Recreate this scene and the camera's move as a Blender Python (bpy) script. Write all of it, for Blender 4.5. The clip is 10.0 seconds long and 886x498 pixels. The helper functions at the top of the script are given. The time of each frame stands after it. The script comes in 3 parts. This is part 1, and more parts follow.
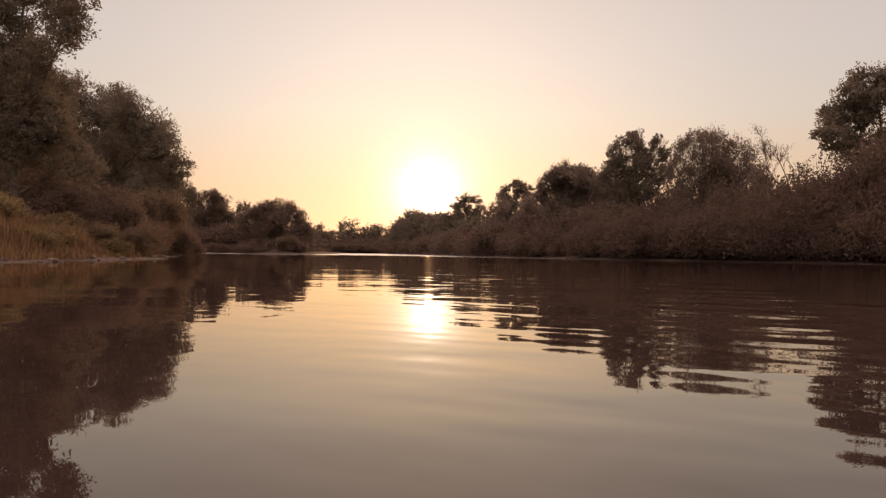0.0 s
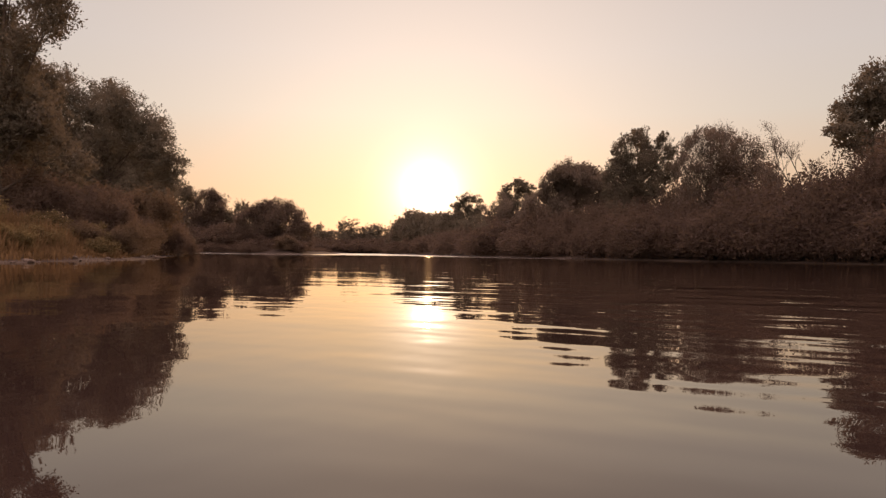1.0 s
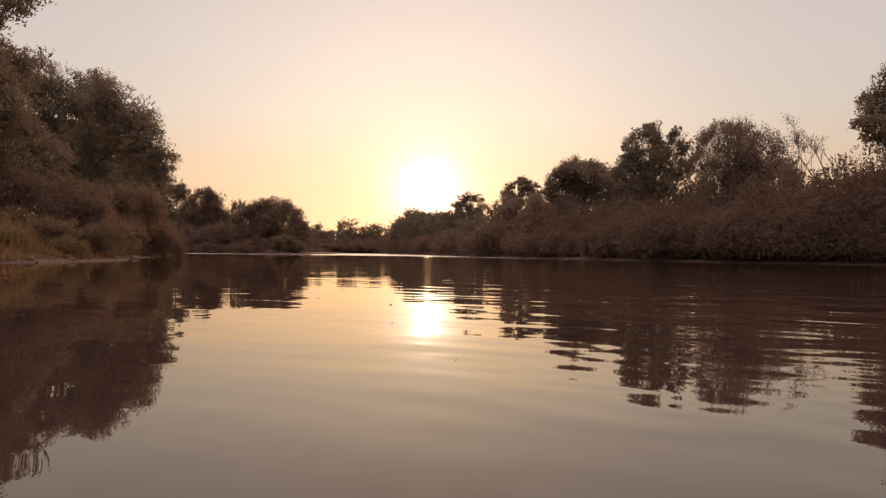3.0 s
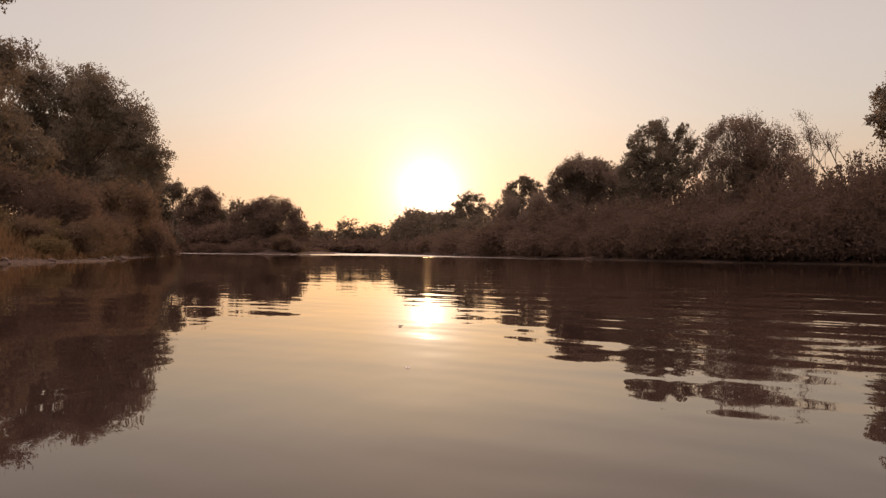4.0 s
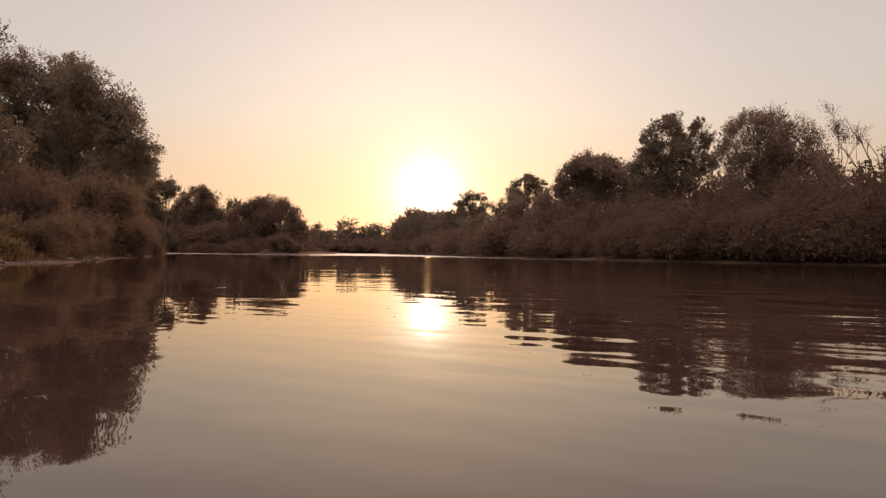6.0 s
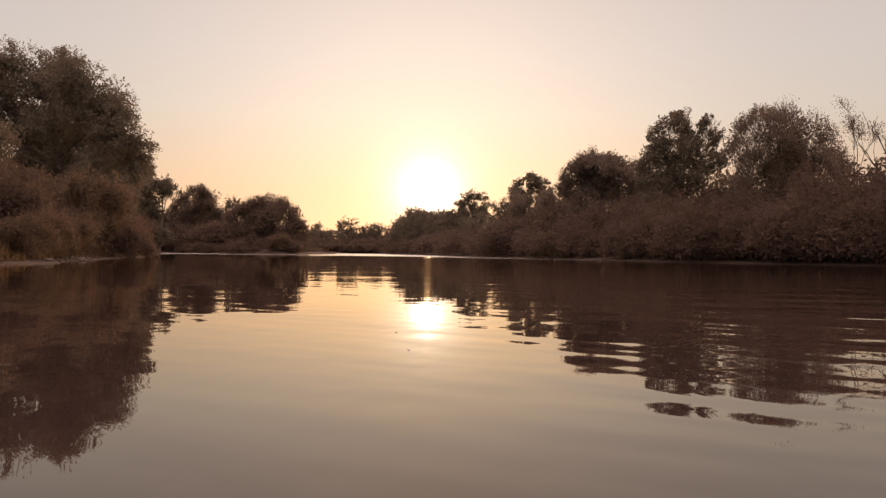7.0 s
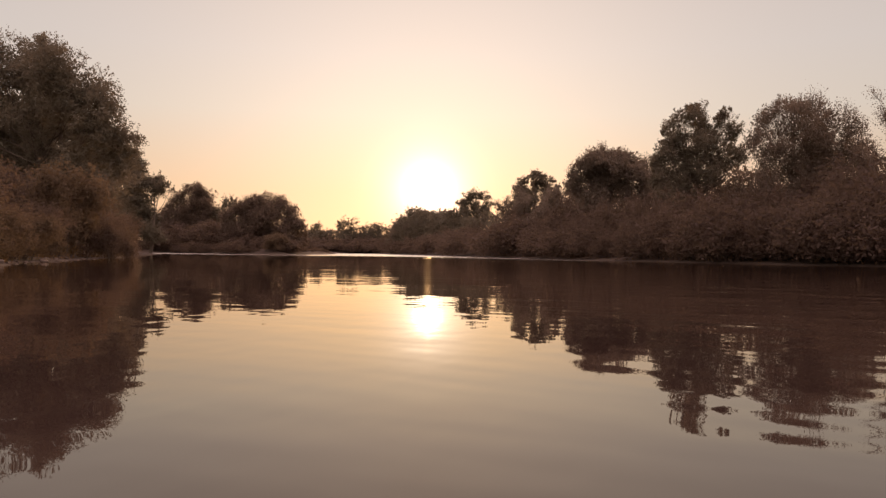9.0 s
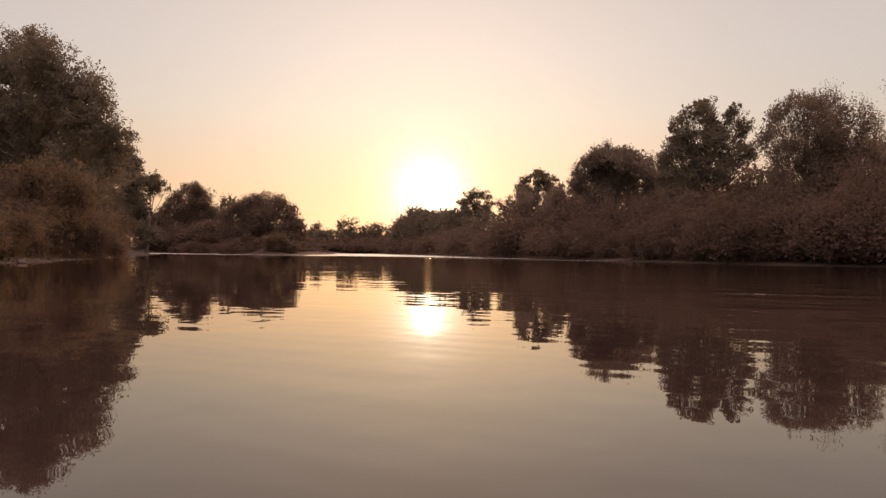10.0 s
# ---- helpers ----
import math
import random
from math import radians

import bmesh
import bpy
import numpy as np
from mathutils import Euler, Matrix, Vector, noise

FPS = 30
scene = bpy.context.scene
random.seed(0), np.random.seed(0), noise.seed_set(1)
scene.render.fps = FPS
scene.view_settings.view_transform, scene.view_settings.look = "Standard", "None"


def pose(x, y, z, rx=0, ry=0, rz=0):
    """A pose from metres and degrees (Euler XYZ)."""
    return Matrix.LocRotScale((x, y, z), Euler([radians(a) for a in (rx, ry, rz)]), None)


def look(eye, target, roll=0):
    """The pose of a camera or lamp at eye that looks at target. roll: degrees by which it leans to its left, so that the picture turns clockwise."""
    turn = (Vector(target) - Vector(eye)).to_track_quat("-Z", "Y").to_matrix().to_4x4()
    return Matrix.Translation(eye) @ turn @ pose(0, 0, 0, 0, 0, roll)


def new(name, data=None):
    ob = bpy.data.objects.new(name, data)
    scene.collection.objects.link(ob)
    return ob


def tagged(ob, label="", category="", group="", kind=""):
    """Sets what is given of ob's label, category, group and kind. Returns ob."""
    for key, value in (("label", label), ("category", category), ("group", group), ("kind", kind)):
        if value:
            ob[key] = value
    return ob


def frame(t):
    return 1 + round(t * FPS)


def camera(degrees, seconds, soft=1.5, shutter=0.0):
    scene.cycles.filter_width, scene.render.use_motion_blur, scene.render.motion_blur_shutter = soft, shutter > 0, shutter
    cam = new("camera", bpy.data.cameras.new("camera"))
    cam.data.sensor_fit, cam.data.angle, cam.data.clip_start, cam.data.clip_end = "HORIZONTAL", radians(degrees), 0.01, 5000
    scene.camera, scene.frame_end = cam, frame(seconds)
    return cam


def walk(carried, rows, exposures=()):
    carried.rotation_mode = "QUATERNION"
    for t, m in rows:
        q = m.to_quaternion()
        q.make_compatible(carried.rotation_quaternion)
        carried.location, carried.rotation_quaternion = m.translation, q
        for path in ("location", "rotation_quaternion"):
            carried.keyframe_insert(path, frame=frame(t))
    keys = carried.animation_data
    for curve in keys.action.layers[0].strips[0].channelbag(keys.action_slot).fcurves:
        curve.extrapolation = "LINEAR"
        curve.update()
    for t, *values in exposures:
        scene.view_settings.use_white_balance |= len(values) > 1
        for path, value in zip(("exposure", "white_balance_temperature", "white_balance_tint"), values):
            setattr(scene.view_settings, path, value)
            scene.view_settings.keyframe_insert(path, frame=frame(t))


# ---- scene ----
# ---------------------------------------------------------------- camera
cam = camera(60.0, 10.0, soft=1.35)
EYE, TILT, LEAN = 0.43, 0.3375, -0.63       # first height over the water; degrees up and to the right
SPEED = 1.89                                # metres a second, straight ahead and slightly to the left
HEADING = Vector((-0.0987, 1.0, -0.0015))
YAW = [(0.0, 0.038), (1.0, 0.012), (2.5, -0.014), (4.5, -0.040), (5.5, -0.028), (7.0, 0.003), (8.5, 0.010), (10.0, 0.018)]
ROWS = []
for step in range(21):
    t = step / 2
    p = HEADING * (SPEED * t)
    yaw = float(np.interp(t, [a for a, _ in YAW], [c for _, c in YAW]))
    ROWS.append((t, pose(0, 0, EYE, TILT, LEAN, 0) @ pose(p.x, p.y, p.z, 90, 0, yaw)))
walk(cam, ROWS)

# ---------------------------------------------------------------- world and sun
SUN_UP, SUN_TURN = 4.65, 1.14     # degrees: over the horizon, and left of straight ahead
sun_way = Vector((-math.sin(radians(SUN_TURN)) * math.cos(radians(SUN_UP)), math.cos(radians(SUN_TURN)) * math.cos(radians(SUN_UP)), math.sin(radians(SUN_UP))))


def node(tree, kind, ins=None, **props):
    n = tree.nodes.new(kind)
    for k, v in props.items():
        setattr(n, k, v)
    for k, v in (ins or {}).items():
        if isinstance(v, bpy.types.NodeSocket):
            tree.links.new(v, n.inputs[k])
        else:
            n.inputs[k].default_value = v
    return n


def ramp(tree, fac, stops):
    n = tree.nodes.new("ShaderNodeValToRGB")
    el = n.color_ramp.elements
    el[0].position, el[1].position = stops[0][0], stops[-1][0]
    for p, c in stops[1:-1]:
        el.new(p)
    for e, (p, c) in zip(n.color_ramp.elements, stops):
        e.position, e.color = p, (*c, 1)
    tree.links.new(fac, n.inputs[0])
    return n.outputs["Color"]


def sky_world():
    w = bpy.data.worlds.new("evening_sky")
    scene.world = w
    w.use_nodes = True
    t = w.node_tree
    t.nodes.clear()
    sky = node(t, "ShaderNodeTexSky", sky_type="NISHITA", sun_disc=False, sun_elevation=radians(SUN_UP), sun_rotation=radians(-SUN_TURN), dust_density=1.0, air_density=1.0, ozone_density=1.0)
    way = node(t, "ShaderNodeTexCoord").outputs["Generated"]
    up = node(t, "ShaderNodeSeparateXYZ", {0: way}).outputs["Z"]
    dot = node(t, "ShaderNodeVectorMath", {0: way, 1: sun_way}, operation="DOT_PRODUCT").outputs["Value"]
    near = node(t, "ShaderNodeMath", {0: dot, 1: 0.0}, operation="MAXIMUM").outputs[0]
    height = node(t, "ShaderNodeMath", {0: up, 1: 0.0}, operation="MAXIMUM").outputs[0]
    haze = ramp(t, height, [(0.000, (0.700, 0.40, 0.25)), (0.077, (0.700, 0.45, 0.29)), (0.120, (0.670, 0.49, 0.36)), (0.176, (0.634, 0.538, 0.462)), (0.249, (0.618, 0.537, 0.496)), (0.344, (0.598, 0.507, 0.468)), (0.600, (1.45, 1.03, 1.00)), (1.000, (1.84, 1.28, 1.25))])
    side = node(t, "ShaderNodeMapRange", {"Value": dot, "From Min": -0.7, "From Max": 0.8, "To Min": 2.0, "To Max": 1.0}).outputs[0]
    total = node(t, "ShaderNodeVectorMath", {0: haze, "Scale": side}, operation="SCALE").outputs[0]
    for power, colour in ((19, (0.365, 0.256, 0.185)), (120, (0.06, 0.035, 0.0)), (650, (0.46, 0.43, 0.46)), (2400, (0.9, 0.85, 0.75)), (12000, (8.0, 7.0, 5.0))):
        glow = node(t, "ShaderNodeMath", {0: near, 1: float(power)}, operation="POWER").outputs[0]
        tint = node(t, "ShaderNodeVectorMath", {0: colour, "Scale": glow}, operation="SCALE").outputs[0]
        total = node(t, "ShaderNodeVectorMath", {0: total, 1: tint}, operation="ADD").outputs[0]
    blue = node(t, "ShaderNodeVectorMath", {0: sky.outputs[0], "Scale": 0.1}, operation="SCALE").outputs[0]
    total = node(t, "ShaderNodeVectorMath", {0: total, "Scale": 10.0}, operation="SCALE").outputs[0]
    total = node(t, "ShaderNodeVectorMath", {0: total, 1: blue}, operation="ADD").outputs[0]
    bg = node(t, "ShaderNodeBackground", {"Color": total, "Strength": 0.1})
    out = node(t, "ShaderNodeOutputWorld", {"Surface": bg.outputs[0]})


sky_world()
lamp = bpy.data.lights.new("sun", "SUN")
lamp.energy, lamp.angle, lamp.color = 2.2, radians(0.5), (1.0, 0.55, 0.25)
sun = new("sun", lamp)
sun.matrix_world = look(sun_way * 100, (0, 0, 0))
scene.view_settings.exposure = 0.0


# ---------------------------------------------------------------- materials
def material(name, dark, light, scale=3.0, rough=0.8, leaf=0.0, bump=0.0, fine=30.0, warm=0.5):
    m = bpy.data.materials.new(name)
    m.use_nodes = True
    t = m.node_tree
    t.nodes.clear()
    where = node(t, "ShaderNodeTexCoord").outputs["Object"]
    big = node(t, "ShaderNodeTexNoise", {"Vector": where, "Scale": scale, "Detail": 4.0}).outputs[0]
    small = node(t, "ShaderNodeTexNoise", {"Vector": where, "Scale": fine, "Detail": 3.0}).outputs[0]
    own = node(t, "ShaderNodeObjectInfo").outputs["Random"]
    mixed = node(t, "ShaderNodeMath", {0: big, 1: small}, operation="ADD").outputs[0]
    shift = node(t, "ShaderNodeMath", {0: own, 1: 0.5, 2: -0.25}, operation="MULTIPLY_ADD").outputs[0]
    mixed = node(t, "ShaderNodeMath", {0: mixed, 1: shift}, operation="ADD").outputs[0]
    fac = node(t, "ShaderNodeMapRange", {"Value": mixed, "From Min": 0.65, "From Max": 1.35}).outputs[0]
    col = ramp(t, fac, [(0.0, dark), (1.0, light)])
    p = node(t, "ShaderNodeBsdfPrincipled", {"Base Color": col, "Roughness": rough, "Specular IOR Level": 0.2})
    if bump:
        b = node(t, "ShaderNodeBump", {"Height": small, "Strength": bump, "Distance": 0.05})
        t.links.new(b.outputs[0], p.inputs["Normal"])
    shader = p.outputs[0]
    if leaf:
        p.inputs["Specular IOR Level"].default_value = 0.12
        glowing = node(t, "ShaderNodeMix", {6: col, 7: (0.165, 0.112, 0.056, 1), 0: warm}, data_type="RGBA").outputs[2]
        tr = node(t, "ShaderNodeBsdfTranslucent", {"Color": glowing})
        shader = node(t, "ShaderNodeMixShader", {0: leaf, 1: shader, 2: tr.outputs[0]}).outputs[0]
    node(t, "ShaderNodeOutputMaterial", {"Surface": shader})
    return m


LEAF = material("leaf_green", (0.090, 0.080, 0.060), (0.120, 0.107, 0.080), 0.6, 0.75, 0.5)
# leaf green darkened to put the shade of the undergrowth into its colour
LEAF_SCRUB_SHADED = material("leaf_scrub", (0.064, 0.045, 0.037), (0.084, 0.059, 0.048), 0.5, 0.75, 0.5)
LEAF_WILLOW = material("leaf_willow", (0.115, 0.092, 0.074), (0.150, 0.121, 0.095), 0.6, 0.75, 0.5)
LEAF_SALLOW = material("leaf_sallow", (0.092, 0.068, 0.055), (0.118, 0.088, 0.071), 0.5, 0.75, 0.5)
LEAF_DRY = material("leaf_dry", (0.070, 0.050, 0.034), (0.094, 0.067, 0.045), 0.7, 0.8, 0.48)
LEAF_WEED = material("leaf_weed", (0.082, 0.060, 0.026), (0.132, 0.098, 0.040), 0.6, 0.6, 0.35)
GRASS = material("grass", (0.098, 0.058, 0.027), (0.145, 0.088, 0.040), 0.5, 0.7, 0.35)
BARK = material("bark", (0.045, 0.033, 0.024), (0.11, 0.085, 0.065), 2.0, 0.9, 0, 0.5)
STONE = material("river_stone", (0.045, 0.031, 0.024), (0.11, 0.083, 0.065), 3.0, 0.8, 0, 0.3)
SOIL = material("bank_soil", (0.022, 0.015, 0.010), (0.045, 0.030, 0.021), 0.4, 0.95, 0, 0.6, 8.0)
# translucent white of the added flecks that stand in for glints
GLINT_WHITE = material("foam", (0.7, 0.68, 0.65), (0.8, 0.79, 0.77), 20.0, 0.6, 0.6, 0, 30.0, 0.0)


def water_material():
    m = bpy.data.materials.new("river_water")
    m.use_nodes = True
    t = m.node_tree
    t.nodes.clear()
    where = node(t, "ShaderNodeTexCoord").outputs["Object"]

    def waves(sx, sy, turn, detail, rough=0.5):
        mp = node(t, "ShaderNodeMapping", {"Vector": where, "Rotation": (0, 0, radians(turn)), "Scale": (1 / sx, 1 / sy, 1)}, vector_type="TEXTURE")
        return node(t, "ShaderNodeTexNoise", {"Vector": mp.outputs[0], "Scale": 1.0, "Detail": detail, "Roughness": rough}).outputs[0]
    swell = waves(0.25, 0.4, 12, 0.0)
    wave = waves(0.85, 1.5, -20, 0.0)
    ripple = waves(2.1, 4.4, -30, 0.3)
    sparkle = waves(5.0, 2.2, -14, 1.0)
    patch = waves(0.035, 0.10, 8, 3.0)
    calm = node(t, "ShaderNodeMapRange", {"Value": patch, "From Min": 0.40, "From Max": 0.62, "To Min": 0.80, "To Max": 1.25}).outputs[0]
    across = node(t, "ShaderNodeSeparateXYZ", {0: where}).outputs["X"]
    across = node(t, "ShaderNodeMath", {0: patch, 1: 3.0, 2: across}, operation="MULTIPLY_ADD").outputs[0]
    lane = node(t, "ShaderNodeMapRange", {"Value": across, "From Min": 0.5, "From Max": 3.4, "To Min": 0.26, "To Max": 1.30}).outputs[0]
    calm = node(t, "ShaderNodeMath", {0: calm, 1: lane}, operation="MULTIPLY").outputs[0]
    a = node(t, "ShaderNodeMath", {0: wave, 1: 0.0125}, operation="MULTIPLY").outputs[0]
    b = node(t, "ShaderNodeMath", {0: ripple, 1: 0.0056, 2: a}, operation="MULTIPLY_ADD").outputs[0]
    b = node(t, "ShaderNodeMath", {0: b, 1: calm}, operation="MULTIPLY").outputs[0]
    c = node(t, "ShaderNodeMath", {0: swell, 1: 0.010, 2: b}, operation="MULTIPLY_ADD").outputs[0]
    c = node(t, "ShaderNodeMath", {0: sparkle, 1: 0.0011, 2: c}, operation="MULTIPLY_ADD").outputs[0]
    along = node(t, "ShaderNodeSeparateXYZ", {0: where}).outputs["Y"]
    along = node(t, "ShaderNodeMath", {0: patch, 1: 60.0, 2: along}, operation="MULTIPLY_ADD").outputs[0]
    inshore = node(t, "ShaderNodeMapRange", {"Value": across, "From Min": -7.0, "From Max": 13.0, "To Min": 0.0, "To Max": 40.0}).outputs[0]
    along = node(t, "ShaderNodeMath", {0: along, 1: inshore}, operation="ADD").outputs[0]
    ruffled = node(t, "ShaderNodeMapRange", {"Value": along, "From Min": 135.0, "From Max": 175.0, "To Min": 0.012, "To Max": 0.24}).outputs[0]
    bump = node(t, "ShaderNodeBump", {"Height": c, "Strength": 1.0, "Distance": 1.0})
    murk = ramp(t, patch, [(0.3, (0.0195, 0.0120, 0.0100)), (0.7, (0.0235, 0.0145, 0.0120))])
    silt = node(t, "ShaderNodeBsdfDiffuse", {"Color": murk})
    shine = node(t, "ShaderNodeBsdfGlossy", {"Color": (1.0, 0.965, 0.87, 1), "Roughness": ruffled, "Normal": bump.outputs[0]})
    edge = node(t, "ShaderNodeFresnel", {"IOR": 1.42, "Normal": bump.outputs[0]})
    p = node(t, "ShaderNodeMixShader", {0: edge.outputs[0], 1: silt.outputs[0], 2: shine.outputs[0]})
    node(t, "ShaderNodeOutputMaterial", {"Surface": p.outputs[0]})
    return m


WATER = water_material()


# ---------------------------------------------------------------- mesh helpers
def mesh_object(name, verts, faces, mat, parent=None, label="", smooth=False):
    me = bpy.data.meshes.new(name)
    me.from_pydata([tuple(v) for v in verts], [], [tuple(f) for f in faces])
    me.materials.append(mat)
    if smooth:
        me.polygons.foreach_set("use_smooth", [True] * len(me.polygons))
    ob = new(name, me)
    ob.parent = parent
    return tagged(ob, label)


def quad_mesh(name, corners, mat):
    """A mesh of loose four-cornered leaves from an array n x 4 x 3."""
    n = len(corners)
    me = bpy.data.meshes.new(name)
    me.vertices.add(n * 4)
    me.vertices.foreach_set("co", corners.reshape(-1).astype(np.float32))
    me.loops.add(n * 4)
    me.loops.foreach_set("vertex_index", np.arange(n * 4, dtype=np.int32))
    me.polygons.add(n)
    me.polygons.foreach_set("loop_start", np.arange(0, n * 4, 4, dtype=np.int32))
    me.update(calc_edges=True)
    me.materials.append(mat)
    return me


def tube(verts, faces, path, radii, sides=6):
    """Adds a tapered tube along a path to the lists."""
    path = [Vector(p) for p in path]
    first = len(verts)
    for i, p in enumerate(path):
        way = (path[min(i + 1, len(path) - 1)] - path[max(i - 1, 0)]).normalized()
        side = way.cross(Vector((0.31, 0.95, 0.08))).normalized()
        other = way.cross(side)
        for k in range(sides):
            a = 2 * math.pi * k / sides
            verts.append(p + (side * math.cos(a) + other * math.sin(a)) * radii[i])
    for i in range(len(path) - 1):
        for k in range(sides):
            a, b = first + i * sides + k, first + i * sides + (k + 1) % sides
            faces.append((a, b, b + sides, a + sides))
    faces.append(tuple(first + (len(path) - 1) * sides + k for k in range(sides)))


def leaves(rng, centres, per, spread, size, droop=0.0, long=1.6):
    """Sprays of leaves round the centres: array n x 4 x 3."""
    n = len(centres) * per
    c = np.repeat(centres, per, axis=0) + np.clip(rng.normal(0, 1, (n, 3)), -1.7, 1.7) * spread * np.array([1, 1, 0.7 + droop])
    c[:, 2] -= np.abs(rng.normal(0, spread * droop, n))
    u = rng.normal(0, 1, (n, 3))
    u[:, 2] -= droop * 2
    u /= np.linalg.norm(u, axis=1)[:, None]
    v = np.cross(u, rng.normal(0, 1, (n, 3)))
    v /= np.linalg.norm(v, axis=1)[:, None]
    s = (size * rng.uniform(0.6, 1.3, n))[:, None]
    return np.stack([c - u * s * long * 0.5, c + v * s * 0.36 - u * s * 0.1, c + u * s * long * 0.5, c - v * s * 0.36 - u * s * 0.1], axis=1)


def crown_points(rng, masses, count, tuft, low=0.05, high=1.0):
    """Middles of sprays of leaves, spread over lumpy masses (x, y, z, rx, ry, rz)."""
    m = np.array(masses)
    weight = m[:, 3] ** 2.1
    pick = rng.choice(len(m), count // tuft, p=weight / weight.sum())
    count = len(pick)
    d = rng.normal(0, 1, (count, 3))
    d /= np.linalg.norm(d, axis=1)[:, None]
    ph = rng.uniform(0, 6.28, (len(m), 3))[pick]
    lump = 1 + 0.16 * np.sin(4.1 * d[:, 0] + 3 * d[:, 2] + ph[:, 0]) + 0.14 * np.sin(6.3 * d[:, 1] - 5 * d[:, 2] + ph[:, 1]) + 0.10 * np.sin(11 * d[:, 0] + 9 * d[:, 2] + ph[:, 2])
    r = rng.uniform(low, high, count) ** 0.45 * lump
    middle = m[pick, :3] + d * r[:, None] * m[pick, 3:]
    return np.repeat(middle, tuft, axis=0) + np.clip(rng.normal(0, 1, (count * tuft, 3)), -1.6, 1.6) * np.repeat(0.13 + 0.13 * m[pick, 3], tuft)[:, None] * np.array([1, 1, 0.8])


def random_masses(rng, kind, h, w):
    """The lumps of a crown of height h and width w."""
    m = []
    if kind == "shrub":
        for i in range(16):
            a, q = i * 2.4 + rng.uniform(-0.4, 0.4), 0.44 * w * rng.uniform(0, 1) ** 0.6
            top = h * math.sqrt(max(0.1, 1 - (q / (0.55 * w)) ** 2))
            r = w * rng.uniform(0.11, 0.19)
            z = max(r * 0.6, (top - r) * rng.uniform(0.25, 1.0))
            m.append((q * math.cos(a), q * math.sin(a), z, r, r, r * 0.9))
        return m
    if kind == "thicket":
        for i in range(26):
            a, q = i * 2.4 + rng.uniform(-0.4, 0.4), 0.42 * w * math.sqrt((i + 0.5) / 26)
            top = h * rng.uniform(0.55, 1.0) * (1 - 0.45 * (q / (0.42 * w)) ** 3)
            r = w * rng.uniform(0.10, 0.17)
            m.append((q * math.cos(a), q * math.sin(a), max(0.35 * top, top * 0.55), r, r, top * 0.47))
        return m
    low = {"broad": 0.22, "willow": 0.16, "copse": 0.10}[kind]
    count = 20
    for i in range(count):
        z = low + (0.94 - low) * (i + rng.uniform(0, 1)) / count
        k = (z - low) / (1 - low)
        env = {"broad": math.sin(math.pi * (0.22 + 0.66 * k)) ** 0.8, "willow": math.sin(math.pi * (0.28 + 0.58 * k)) ** 0.7, "copse": math.sin(math.pi * (0.34 + 0.54 * k)) ** 0.7}[kind]
        a = i * 2.4 + rng.uniform(-0.5, 0.5)
        q = 0.5 * w * env * rng.uniform(0.25, 0.8)
        r = w * rng.uniform(0.11, 0.19) * (1.3 if kind == "copse" else 1)
        m.append((q * math.cos(a), q * math.sin(a), z * h, r, r, r * rng.uniform(0.75, 1.0)))
    return m


def lobed(seed, lobes, deep):
    """Lumps of a crown from its main lobes (x, z, r), spread through a depth, with lumps that bridge neighbours."""
    rng = np.random.default_rng(seed)
    heads = [(x * 0.97, rng.uniform(-deep, deep), z * 0.955, r * 0.9, r * 1.1, r * 0.9) for x, z, r in lobes]
    more = []
    for i, a in enumerate(heads):
        near = sorted(heads[:i] + heads[i + 1:], key=lambda q: (q[0] - a[0]) ** 2 + (q[2] - a[2]) ** 2)[:3]
        for c in near:
            k = rng.uniform(0.35, 0.65)
            r = (a[3] + c[3]) * rng.uniform(0.36, 0.46)
            more.append((a[0] + (c[0] - a[0]) * k, a[1] + (c[1] - a[1]) * k, a[2] + (c[2] - a[2]) * k, r, r * 1.1, r))
        for k in range(4):
            d = rng.normal(0, 1, 3)
            d /= np.linalg.norm(d)
            q = a[3] * rng.uniform(0.28, 0.5)
            more.append((a[0] + d[0] * a[3] * 0.9, a[1] + d[1] * a[4], max(q, a[2] + d[2] * a[3] * 0.85), q, q, q))
    return heads, more


STYLE = {   # leaves a spray, spread of a spray, leaf length, droop, length of shoots, sprays a tuft
    "broad": (12, 0.17, 0.13, 0.0, 0.8, 5), "willow": (13, 0.15, 0.105, 0.5, 0.45, 3), "dome": (12, 0.22, 0.105, 0.4, 0.5, 2), "shrub": (11, 0.19, 0.12, 0.15, 0.5, 2),
    "thicket": (8, 0.27, 0.16, 0.25, 1.0, 2), "copse": (9, 0.24, 0.13, 0.1, 0.6, 2), "poplar": (11, 0.17, 0.12, 0.0, 1.2, 3)}


def shoots(rng, masses, count, length):
    """Points along young shoots that stick out of the lumps."""
    m = np.array(masses)
    pick = rng.choice(len(m), count)
    d = rng.normal(0, 1, (count, 3))
    d[:, 2] = np.abs(d[:, 2]) + 0.2
    d /= np.linalg.norm(d, axis=1)[:, None]
    reach = np.minimum(length, 0.9 * m[pick, 3]) * rng.uniform(0.2, 1.0, count)
    foot = m[pick, :3] + d * m[pick, 3:] * 0.85
    return np.concatenate([foot + d * (reach * k / 5)[:, None] + np.array([0, 0, 0.03 * k]) for k in range(6)])


